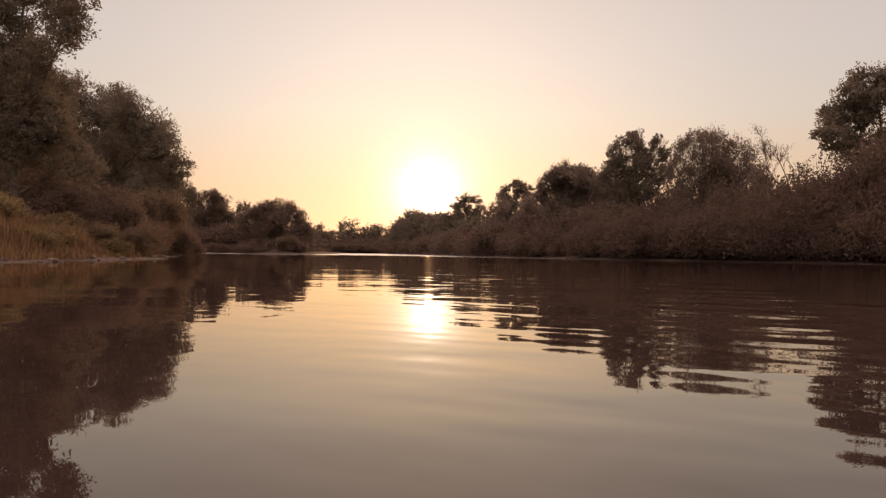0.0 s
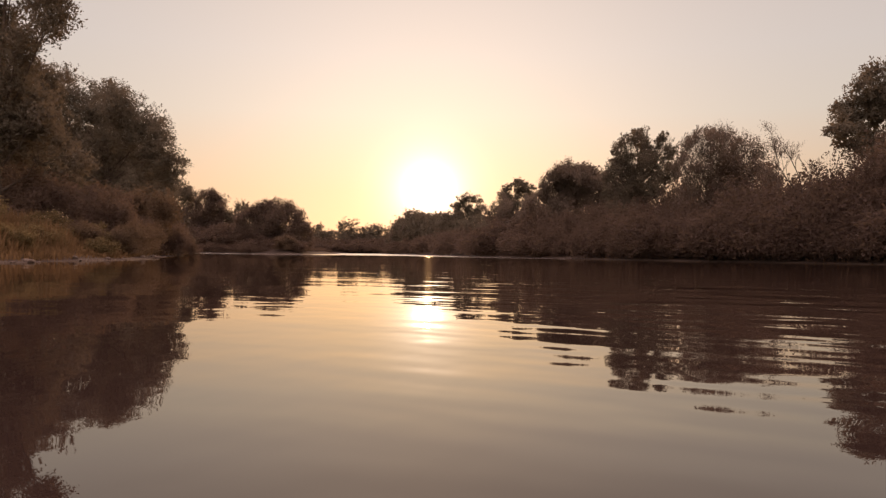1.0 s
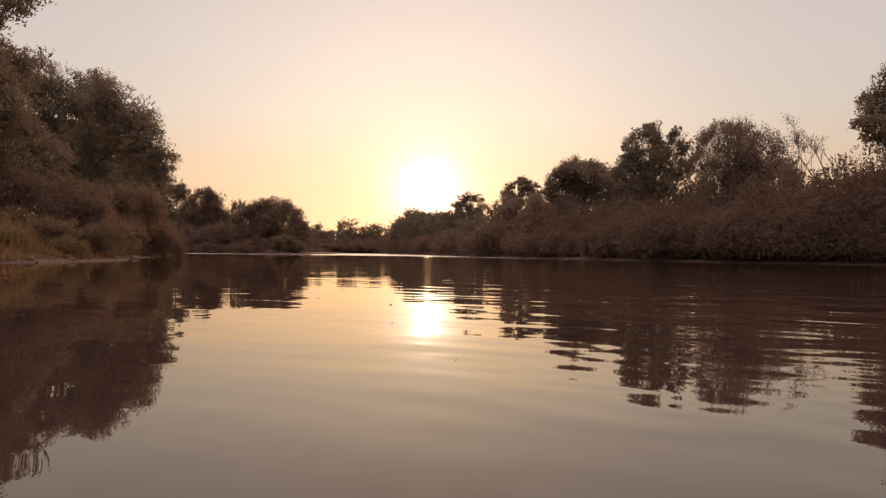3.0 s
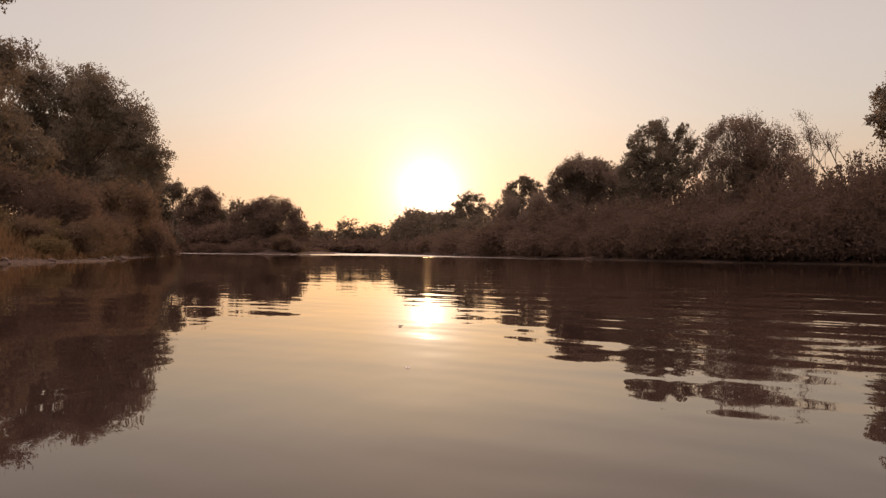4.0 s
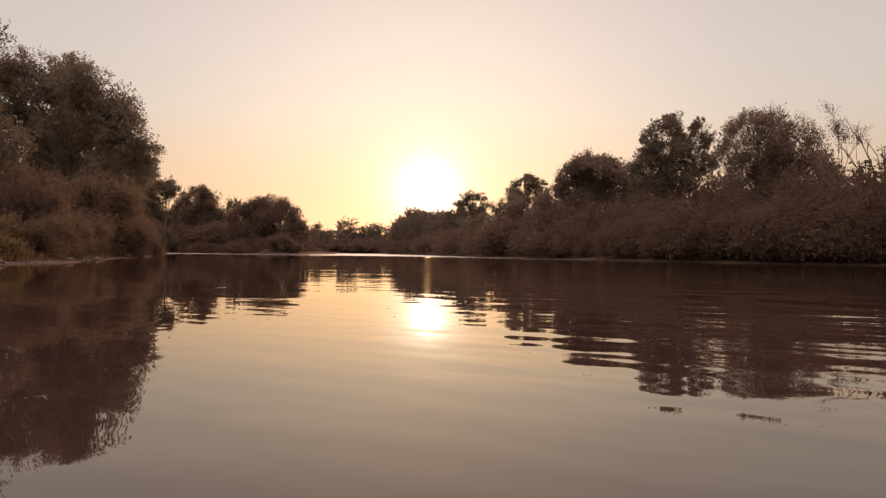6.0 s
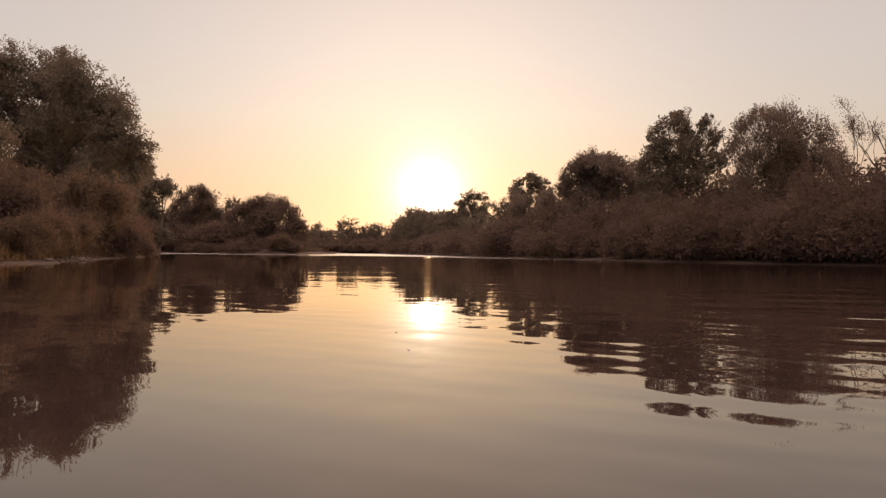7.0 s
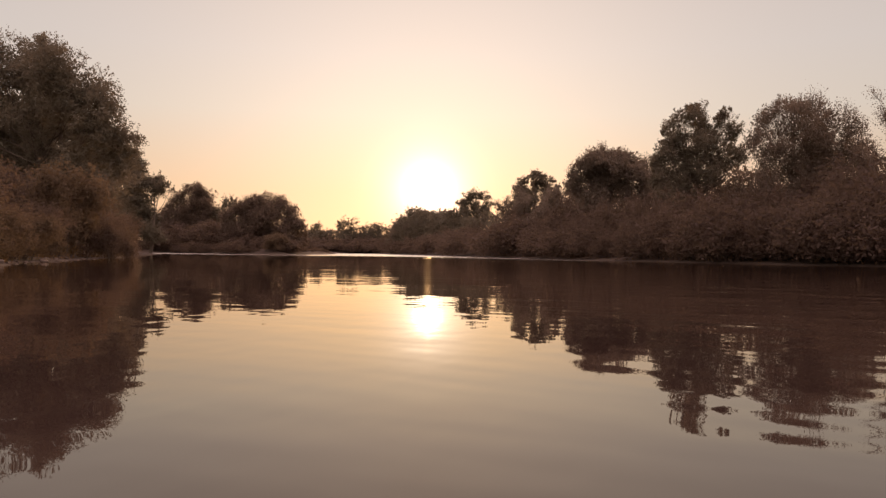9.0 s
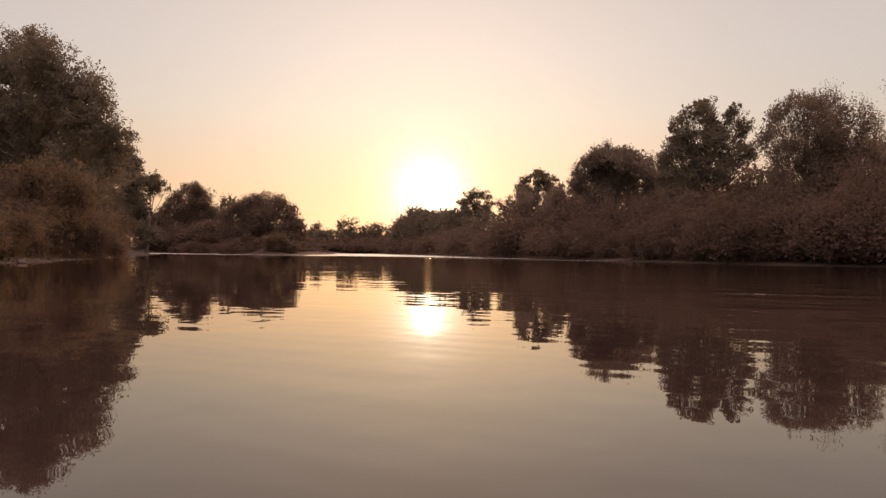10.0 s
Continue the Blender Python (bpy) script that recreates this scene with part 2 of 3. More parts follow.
def grown(kind, seed, h, w, leaf_mat, masses=None, sprays=1500, coarse=1.0, stems=1):
    """The meshes of a tree: wood and crown. coarse: larger and fewer leaves, for trees far off."""
    rng = np.random.default_rng(seed)
    heads, more = masses or (random_masses(rng, kind, h, w), [])
    per, spread, size, droop, shoot_len, tuft = STYLE[kind]
    pts = crown_points(rng, heads + more, int(sprays * 1.45), tuft, 0.15)
    core = crown_points(rng, heads + more, int(sprays * (0.8 if kind in ("dome", "copse", "willow") else 0.5)), tuft, 0.0, 0.3)
    tips = shoots(rng, heads + more, sprays // (3 if kind == "poplar" else 5), shoot_len)
    pts, core, tips = pts[pts[:, 2] > 0.12], core[core[:, 2] > 0.3], tips[tips[:, 2] > 0.12]
    quads = [leaves(rng, pts, per, spread * coarse ** 0.8, size * coarse * 0.78, droop), leaves(rng, core, 4, spread * coarse, size * coarse * (1.4 if kind in ("thicket", "shrub") or coarse < 1.2 else 2.1), droop),
             leaves(rng, tips, 5 if kind == "poplar" else 2, 0.06 * coarse, size * coarse * 0.8, droop)]
    crown = quad_mesh("crown", np.concatenate(quads), leaf_mat)
    verts, faces = [], []
    thick = 0.014 * h + 0.04
    tops = sorted(heads, key=lambda q: q[2])
    for s in range(stems):
        a = 6.28 * s / stems + seed
        off = 0.0 if stems == 1 else 0.05 * w
        base = Vector((off * math.cos(a), off * math.sin(a), -0.4))
        top = Vector((tops[-1 - s][0] * 0.6, tops[-1 - s][1] * 0.6, tops[-1 - s][2] * 0.97))
        path = []
        for i in range(8):
            k = i / 7
            p = base.lerp(top, k)
            bend = math.sin(k * 3.1) * 0.03 * h
            path.append(p + Vector((bend * math.sin(seed + s), bend * math.cos(seed * 1.7 + s), 0)))
        rad = [thick / stems ** 0.5 * (1.35 if i == 0 else 1) * (1 - 0.86 * i / 7) for i in range(8)]
        tube(verts, faces, path, rad, 8)
        for j, q in enumerate(tops):
            if j % stems != s:
                continue
            end = Vector(q[:3])
            f = min(0.9, max(0.1, (end.z / h) * 0.72)) * 7
            i = int(f)
            p0 = path[i].lerp(path[min(i + 1, 7)], f - i)
            r0 = max(0.012, rad[i] * 0.4)
            mid = p0.lerp(end, 0.55) + Vector((0, 0, -0.08 * (end - p0).length))
            tube(verts, faces, [p0, p0.lerp(mid, 0.5), mid, end], [r0, r0 * 0.8, r0 * 0.6, r0 * 0.25], 5)
            for c in range(7 if coarse < 1.3 else 2):
                d = Vector(rng.normal(0, 1, 3)).normalized()
                tip = end + Vector((d.x * q[3], d.y * q[4], abs(d.z) * q[5])) * 1.05
                st = mid.lerp(end, rng.uniform(0.2, 1))
                tube(verts, faces, [st, st.lerp(tip, 0.5) + Vector((0, 0, 0.05)), tip], [r0 * 0.3, r0 * 0.2, 0.006], 3)
    wood = bpy.data.meshes.new("trunk")
    wood.from_pydata([tuple(v) for v in verts], [], faces)
    wood.materials.append(BARK)
    wood.polygons.foreach_set("use_smooth", [True] * len(wood.polygons))
    return wood, crown


def dead_wood(seed, h, spread, deepest, thick):
    """A stem that forks and forks again: meshes of the trunk and of each branch, and the tips of the twigs."""
    rng = random.Random(seed)
    tips, meshes = [], []

    def limb(verts, faces, p, way, length, r, depth):
        path, rad = [p], [r]
        for i in range(5):
            way = (way + Vector((rng.uniform(-1, 1), rng.uniform(-1, 1), rng.uniform(-0.1, 1.0))) * 0.26).normalized()
            p = p + way * length / 5
            path.append(p)
            rad.append(max(0.013, r * (1 - 0.13 * (i + 1))))
        tube(verts, faces, path, rad, 6 if depth < 2 else 4)
        tips.extend(path[3:] if depth > 1 else [])
        if depth < deepest:
            for k in range(3):
                q = path[5 - k] if depth == 0 else path[rng.randint(2, 5)]
                a = rng.uniform(0, 3.14) + 3.14 * (k % 2)
                out = (way * 0.7 + Vector((math.cos(a), math.sin(a) * 0.6, 0.35)) * spread * rng.uniform(0.7, 1.2)).normalized()
                v, f = ([], []) if depth == 0 else (verts, faces)
                limb(v, f, q, out, length * rng.uniform(0.38, 0.6), r * 0.55, depth + 1)
                if depth == 0:
                    keep("branch", v, f)

    def keep(name, verts, faces):
        me = bpy.data.meshes.new(name)
        me.from_pydata([tuple(v) for v in verts], [], faces)
        me.materials.append(BARK)
        me.polygons.foreach_set("use_smooth", [True] * len(me.polygons))
        meshes.append(me)
    v, f = [], []
    limb(v, f, Vector((0, 0, -0.3)), Vector((0.03, 0, 1)), h * 0.6, thick, 0)
    keep("trunk", v, f)
    return meshes, tips


def plant(name, meshes, x, y, z, scale, turn, label, category, group="", wide=1.0):
    """Sets up one tree or shrub out of its two meshes."""
    ob = new(name)
    ob.location, ob.rotation_euler, ob.scale = (x, y, z), (0, 0, radians(turn)), (scale * wide, scale * wide, scale)
    new("trunk" if category == "tree" else "stem", meshes[0]).parent = ob
    new("crown" if category == "tree" else "foliage", meshes[1]).parent = ob
    return tagged(ob, label, category, group)


# ---------------------------------------------------------------- river bed, banks and water
def smooth_line(points, step=5):
    out = []
    for i in range(len(points) - 1):
        p0, p1, p2, p3 = (Vector(points[max(0, min(len(points) - 1, j))]) for j in (i - 1, i, i + 1, i + 2))
        for s in range(step):
            t = s / step
            out.append(0.5 * ((2 * p1) + (p2 - p0) * t + (2 * p0 - 5 * p1 + 4 * p2 - p3) * t * t + (3 * p1 - p0 - 3 * p2 + p3) * t ** 3))
    return out + [Vector(points[-1])]


LEFT_SHORE = smooth_line([(-26, -467.6), (-16, -116.9), (-12.8, 0), (-13.2, 21), (-14.2, 36.2), (-16.2, 44.4), (-19, 53.8), (-22, 65.5), (-25, 73.6), (-32.5, 90), (-35.6, 110), (-46, 125), (-59, 150), (-56, 166), (-42, 152), (-30, 142.6), (-25.5, 153), (-28.8, 212), (-41, 292), (-56, 386)])
RIGHT_SHORE = smooth_line([(-30, 374.1), (-18, 280.6), (-7, 210.4), (2, 146.1), (9, 105.2), (15, 79.5), (20.5, 66.6), (27, 58.5), (32, 46.8), (35, 23.4), (37, 0), (42, -116.9), (50, -467.6)])
OUTLINE = np.array([tuple(p) for p in LEFT_SHORE + RIGHT_SHORE])


def shore_distance(x, y):
    """Metres from the waterline, minus over the water."""
    x, y = np.asarray(x, float), np.asarray(y, float)
    best = np.full(x.shape, 1e9)
    inside = np.zeros(x.shape, bool)
    n = len(OUTLINE)
    for i in range(n):
        ax, ay = OUTLINE[i]
        bx, by = OUTLINE[(i + 1) % n]
        dx, dy = bx - ax, by - ay
        k = np.clip(((x - ax) * dx + (y - ay) * dy) / (dx * dx + dy * dy + 1e-9), 0, 1)
        best = np.minimum(best, np.hypot(x - ax - k * dx, y - ay - k * dy))
        if abs(dy) > 1e-9:
            cross = ((ay > y) != (by > y)) & (x < (bx - ax) * (y - ay) / dy + ax)
            inside ^= cross
    return np.where(inside, -best, best)


def ground_height(x, y):
    x, y = np.asarray(x, float), np.asarray(y, float)
    s = shore_distance(x, y) + 0.5 * np.sin(x * 0.9 + y * 0.37) * np.sin(y * 0.61 - x * 0.2) + 0.25 * np.sin(2.3 * x + 1.7 * y)
    tall = 0.8 + 1.3 * np.exp(-((x + 19) / 7) ** 2 - ((y - 26.9) / 9.4) ** 2)
    bank = 0.09 * np.clip(s, 0, 2) + tall * (np.clip((s - 1.2) / 5.5, 0, 1) ** 2 * (3 - 2 * np.clip((s - 1.2) / 5.5, 0, 1)))
    rough = 0.10 * np.sin(x * 0.7 + 1.3) * np.sin(y * 0.53) + 0.06 * np.sin(x * 1.9 + y * 1.1)
    return np.where(s < 0, np.maximum(-2.0, s * 0.22), bank + rough * np.clip(s / 4, 0, 1))


def axis(fine_from, fine_to, step, far):
    mid = np.arange(fine_from, fine_to + step, step)
    grow = [step * 1.25 ** i for i in range(1, 60)]
    out = np.cumsum(grow)
    out = out[out < far]
    return np.concatenate([(fine_from - out)[::-1], mid, fine_to + out])


def grid_object(name, xs, ys, zf, mat):
    gx, gy = np.meshgrid(xs, ys)
    gz = zf(gx, gy)
    nx, ny = len(xs), len(ys)
    verts = np.stack([gx, gy, gz], -1).reshape(-1, 3)
    i = np.arange(nx * ny).reshape(ny, nx)
    faces = np.stack([i[:-1, :-1], i[:-1, 1:], i[1:, 1:], i[1:, :-1]], -1).reshape(-1, 4)
    return mesh_object(name, verts.tolist(), faces.tolist(), mat, None, "", True)


tagged(grid_object("ground", axis(-64, 50, 0.8, 4000), axis(-10, 222, 1.3, 4000), ground_height, SOIL), "brown earth river banks under grass and scrub", "ground", "", "structure")
water = mesh_object("water", [(-420, -700, 0), (420, -700, 0), (420, 700, 0), (-420, 700, 0)], [(0, 1, 2, 3)], WATER)
tagged(water, "calm brown river water with soft ripples mirroring the sunset", "river", "", "structure")


def gz(x, y):
    return float(ground_height(np.array([x]), np.array([y]))[0])


# ---------------------------------------------------------------- trees
rnd = random.Random(5)
BROAD = [grown("broad", 11 + i, 10, 7.5, LEAF, None, 560, 1.5) for i in range(3)]
WILLOW = [grown("willow", 21 + i, 10, 8.5, LEAF_WILLOW, None, 430, 1.8, 2) for i in range(3)]
SHRUB_TALL = [grown("thicket", 71 + i, 6, 6.5, LEAF_SCRUB_SHADED, None, 470, 1.35, 3) for i in range(4)]
SHRUB_HIGH = [grown("thicket", 91 + i, 9, 8, LEAF_SCRUB_SHADED, None, 1000, 1.2, 3) for i in range(2)]
SHRUB_NEAR = [grown("shrub", 36 + i, 4, 5, LEAF_SCRUB_SHADED, None, 640, 0.9, 3) for i in range(3)]
SHRUB_WEED = [grown("shrub", 46 + i, 4, 6, LEAF_WEED, None, 450, 1.5, 3) for i in range(2)]
SHRUB_DRY = [grown("shrub", 41 + i, 4, 4.5, LEAF_DRY, None, 600, 1.0, 3) for i in range(2)]
FAR = [grown("copse", 51 + i, 10, 8, LEAF, None, 250, 2.0) for i in range(3)] + [grown("willow", 56, 10, 9, LEAF_WILLOW, None, 230, 2.2)]
FAR_SHRUB = [grown("shrub", 61 + i, 4, 6, LEAF_SCRUB_SHADED, None, 190, 1.8, 3) for i in range(3)]
HORIZON = [grown("copse", 81 + i, 10, 8, LEAF, None, 130, 2.7) for i in range(3)]
HORIZON_SHRUB = [grown("shrub", 85 + i, 4, 6, LEAF_SCRUB_SHADED, None, 110, 2.8, 3) for i in range(2)]
STOCK = {"broad": BROAD, "willow": WILLOW, "far": FAR, "near_green": SHRUB_NEAR, "tall_green": SHRUB_TALL, "high_green": SHRUB_HIGH, "dry": SHRUB_DRY, "weed": SHRUB_WEED, "far_green": FAR_SHRUB, "horizon": HORIZON, "horizon_green": HORIZON_SHRUB}
LABEL = {"broad": "dark green broadleaf tree with a clumpy crown on the bank", "willow": "grey-green willow with a rounded crown on the bank", "far": "distant dark tree in hazy evening backlight",
         "high_green": "tall dark rounded thicket at the water's edge", "tall_green": "tall dark rounded thicket on the river bank", "near_green": "dense olive-green shrub with arching twigs by the water", "weed": "yellow-green weeds and brambles heaped on the sloping bank", "dry": "rust-brown bushy shrub at the water's edge", "far_green": "low dark scrub along the far shore", "horizon": "distant dark tree in hazy evening backlight", "horizon_green": "low dark scrub along the far shore"}


def tree(kind, x, y, h, wide=1.0, turn=None, label="", group="trees along the bank"):
    stock = STOCK[kind]
    meshes = stock[rnd.randrange(len(stock))]
    return plant("tree", meshes, x, y, gz(x, y), h / 10, rnd.uniform(0, 360) if turn is None else turn, label or LABEL[kind], "tree", group, wide)


def shrub(kind, x, y, h, wide=1.0, label=""):
    stock = STOCK[kind]
    meshes = stock[rnd.randrange(len(stock))]
    return plant("shrub", meshes, x, y, gz(x, y), h / {"tall_green": 6, "high_green": 9}.get(kind, 4), rnd.uniform(0, 360), label or LABEL[kind], "shrub", "shrubs along the bank", wide)


def own_tree(kind, seed, x, y, lobes, deep, mat, label, stems=1, coarse=1.3, sprays=1900):
    """A tree with a crown of its own; lobes are (x, z, r) from its foot."""
    h = max(z + r for _, z, r in lobes)
    w = 2 * max(abs(q) + r for q, _, r in lobes)
    meshes = grown(kind, seed, h, w, mat, lobed(seed, lobes, deep), sprays, coarse, stems)
    return plant("tree", meshes, x, y, gz(x, y), 1.0, 0, label, "tree", "trees along the bank")


def filled(seed, tops, feet, count, small, large):
    """Lobes strewn over a crown between its upper and lower edge, given as (x, height); smaller towards the edges."""
    rng = np.random.default_rng(seed)
    lobes = []
    for _ in range(count * 40):
        x = rng.uniform(tops[0][0], tops[-1][0])
        low, high = float(np.interp(x, *zip(*feet))), float(np.interp(x, *zip(*tops)))
        z = rng.uniform(low, high)
        inside = min(x - tops[0][0], tops[-1][0] - x, high - z, z - low + (3.0 if low < 1 else 0.4))
        r = min(large, small + 0.5 * max(0, inside - small)) * rng.uniform(0.85, 1.15)
        if inside > 0.55 * r and all((x - q[0]) ** 2 + (z - q[1]) ** 2 > (0.47 * (r + q[2])) ** 2 for q in lobes):
            lobes.append((x, z, r))
        if len(lobes) >= count:
            break
    return lobes


# right bank, near to far
own_tree("broad", 101, 38.7, 66.6, [(-1.5, 16.2, 1.2), (0.4, 15.6, 1.4), (-3.2, 14.3, 1.2), (-0.8, 13.8, 1.5), (1.8, 13.6, 1.5), (-4.4, 12.3, 1.1), (-2.2, 11.9, 1.5), (-5.9, 10.7, 1.1), (0.6, 11.2, 1.6), (3.2, 11.0, 1.5), (-4.2, 9.6, 1.2),
          (-2, 8.8, 1.4), (1, 8.3, 1.6), (3.4, 8.2, 1.5)], 2.0, LEAF, "tall broadleaf tree with open branching crown leaning over scrub", 1, 1.3, 2400)
own_tree("willow", 103, 27.5, 80.0, filled(5, [(-4.2, 8.4), (-3.7, 10.8), (-2.7, 13.0), (-1.7, 12.4), (-0.5, 13.7), (0.5, 13.5), (1.4, 12.6), (2.5, 12.4), (3.5, 11.7), (4.7, 10.0), (5.9, 8.6), (6.6, 7.0)],
          [(-4.2, 6.0), (-2.6, 4.0), (4, 3.6), (6.6, 4.6)], 75, 0.55, 1.4) + [(-1.0, 10.4, 1.4), (0.6, 9.5, 1.5), (2.2, 9.4, 1.5), (-2.2, 8.7, 1.4), (3.7, 8.6, 1.4), (1.2, 7.4, 1.5)], 2.2, LEAF_WILLOW, "feathery grey-green willow with domed double crown", 2, 1.15, 2900)
own_tree("poplar", 104, 22.9, 90, filled(11, [(-4.9, 8.6), (-4.3, 10.4), (-3.5, 11.8), (-2.9, 14.2), (-2.2, 13.2), (-1.4, 14.7), (-0.4, 15.0), (0.4, 13.6), (1.2, 12.9), (2.1, 14.5), (2.8, 13.6), (3.4, 11.4), (3.9, 9.4)],
          [(-4.9, 6.4), (-3.4, 3.6), (0, 3.6), (1.0, 6.0), (1.4, 8.4), (3.9, 8.8)], 80, 0.38, 1.0) + [(-1.7, 11.5, 1.0), (-2.7, 10.3, 1.1), (0.2, 11.3, 1.0), (-1.2, 9.4, 1.2)], 1.9, LEAF, "leafy poplar with upright sprays and a forked top", 1, 1.1, 2600)
own_tree("willow", 105, 17.6, 107.5, [(-0.6, 11.9, 1.2), (2.2, 11.7, 1.2), (-2.3, 11.1, 1.2), (0.8, 11.5, 1.1), (1.4, 10.6, 1.1), (0.2, 10.4, 1.2), (4.2, 11.0, 1.1), (-3.6, 10.2, 1.1), (-1.2, 9.8, 1.5), (2.6, 9.3, 1.1), (-3.9, 8.1, 1.4), (0.2, 7.8, 1.6), (4.6, 8.8, 1.0), (3.9, 6.6, 1.1), (-2, 6, 1.8)],
          2.2, LEAF_WILLOW, "rounded willow with fine hanging foliage", 2, 1.4, 2200)
own_tree("broad", 106, 14.0, 148.5, [(0.8, 13.9, 0.9), (-0.6, 13.2, 0.9), (2.0, 12.6, 0.9), (-2.6, 12.0, 0.9), (0.6, 11.6, 1.1), (-3.0, 10.5, 1.0), (2.6, 10.6, 1.0), (-0.8, 9.8, 1.2), (-2.8, 8.6, 1.3), (1.6, 8.6, 1.4), (-1, 6.8, 1.8), (2, 6, 1.8)], 2.0, LEAF, "open-crowned broadleaf tree with gaps in its foliage", 1, 1.6, 1000)
own_tree("broad", 107, 7.2, 239.6, [(0.5, 18.2, 1.6), (-2.2, 17.0, 1.5), (3.4, 16.6, 1.6), (-0.2, 15.2, 2.0), (-3.6, 14.2, 1.6), (4.0, 13.8, 1.8), (1, 12.4, 2.2), (-2.6, 11.4, 2.0), (3, 10, 2.2), (-1, 8, 2.5)], 2.5, LEAF, "broadleaf tree edged by the low sun", 1, 1.9, 1000)


def thin_tree(seed, x, y, h, spread, leafy, label):
    wood, tips = dead_wood(seed, h, spread, 4 if leafy else 3, 0.06 if leafy else 0.13)
    ob = new("tree")
    ob.location = (x, y, gz(x, y))
    for me in wood:
        new(me.name.split(".")[0], me).parent = ob
    if leafy:
        rng = np.random.default_rng(seed)
        new("crown", quad_mesh("crown", leaves(rng, np.array([tuple(p) for p in tips]), leafy, 0.36, 0.085), LEAF_WILLOW)).parent = ob
    return tagged(ob, label, "tree", "bare trees on the bank")


thin_tree(8, 29.9, 71.9, 12.4, 0.5, 4, "thin half-bare tree with wispy yellowing leaves")
thin_tree(12, 31.6, 73.5, 12.4, 0.5, 4, "thin half-bare tree with wispy yellowing leaves")
for seed, x, y, h, spread in ((1, 31.3, 65.7, 9.2, 0.36), (2, 29.6, 66.6, 8.8, 0.4), (3, 32.6, 67.2, 8.6, 0.36)):
    thin_tree(seed, x, y, h, spread, 0, "bare grey dead tree with forked leafless limbs")
for x, y, h, w in ((22.0, 108.7, 11.5, 0.85), (27, 93.5, 9, 1.0), (33, 84.2, 9.6, 0.9), (36, 77.2, 6.2, 1.0), (19.5, 116.9, 10.5, 1.0), (24, 102.9, 9, 1.0), (10.5, 155.5, 9.5, 1.1), (17.5, 134.4, 9.5, 1.1), (15.5, 126.3, 10.0, 1.0), (12.5, 137.9, 9.5, 1.0)):
    tree("willow", x, y, h, w)
# dark thicket under the trees of the right bank, down to the water; shade is in its leaf colour
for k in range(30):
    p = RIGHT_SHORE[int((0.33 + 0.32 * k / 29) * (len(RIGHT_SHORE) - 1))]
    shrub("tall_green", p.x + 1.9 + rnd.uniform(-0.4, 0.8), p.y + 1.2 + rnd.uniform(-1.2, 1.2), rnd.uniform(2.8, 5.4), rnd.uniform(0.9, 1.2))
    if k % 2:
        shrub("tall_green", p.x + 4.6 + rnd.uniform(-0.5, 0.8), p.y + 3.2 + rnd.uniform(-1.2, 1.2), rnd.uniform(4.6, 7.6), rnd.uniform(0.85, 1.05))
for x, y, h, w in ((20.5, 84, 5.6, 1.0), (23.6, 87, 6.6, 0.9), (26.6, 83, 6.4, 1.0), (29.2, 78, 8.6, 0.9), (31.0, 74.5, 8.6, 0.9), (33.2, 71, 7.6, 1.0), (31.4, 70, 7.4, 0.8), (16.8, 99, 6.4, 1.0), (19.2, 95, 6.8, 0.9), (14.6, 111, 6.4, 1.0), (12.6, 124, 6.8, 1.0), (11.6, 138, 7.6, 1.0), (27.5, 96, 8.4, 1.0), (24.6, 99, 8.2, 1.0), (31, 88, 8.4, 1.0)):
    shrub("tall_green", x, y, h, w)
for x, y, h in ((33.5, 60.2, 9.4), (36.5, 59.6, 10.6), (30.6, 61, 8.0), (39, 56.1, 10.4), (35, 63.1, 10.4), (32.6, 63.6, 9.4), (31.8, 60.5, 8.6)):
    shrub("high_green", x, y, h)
# wood before the sun
for i in range(22):
    k = i / 21
    far = 199 + 129 * k
    tree("far", 12 - 34 * k + rnd.uniform(-1, 1), far + rnd.uniform(0, 8), far * (0.0487 if k < 0.75 else 0.0487 - 0.05 * (k - 0.75)) * rnd.choice((0.84, 0.9, 0.95, 1.0, 1.08)), 1.05)
for i in range(26):
    k = i / 25
    p = RIGHT_SHORE[int((0.03 + 0.32 * k) * (len(RIGHT_SHORE) - 1))]
    shrub("far_green", p.x + rnd.uniform(1.5, 4), p.y + rnd.uniform(0, 4), rnd.uniform(4, 6.5), 1.2)
# left bank, near to far
own_tree("broad", 111, -22.6, 40.3, [(3.6, 11.4, 1.0), (3.9, 12.6, 0.9), (2.6, 13.6, 1.1), (0.4, 14.6, 1.4), (1.4, 12.2, 1.2), (3.0, 10.0, 0.9), (-2.2, 13.6, 1.6), (-0.6, 10.6, 1.4), (-3.2, 10.8, 1.6), (1.6, 9.4, 1.2), (-1.6, 8.4, 1.8), (0.8, 7.2, 1.6), (-3.6, 7, 1.8), (2.2, 6.2, 1.4), (-0.8, 5.2, 1.8), (1.6, 4.2, 1.5), (-4.4, 13.0, 1.6), (-4.6, 9.4, 1.6), (-1.0, 12.4, 1.4)],
         1.8, LEAF, "tall tree with a ragged sunlit crown on the bank", 1, 1.0, 3000)
own_tree("broad", 112, -27.6, 50.3, [(0, 11.6, 1.5), (2.2, 10.6, 1.4), (-2.4, 11.0, 1.6), (2.2, 8.9, 1.2), (0.6, 9.0, 1.7), (-2, 8.6, 1.8), (2.4, 5.9, 1.4), (0.8, 6.4, 1.8), (-1.6, 6, 2), (3.6, 4.4, 1.7), (1.2, 3.6, 1.9), (-1.5, 3.4, 2)], 2.0, LEAF, "dark broad tree with dense foliage to the ground", 1, 1.1, 2600)
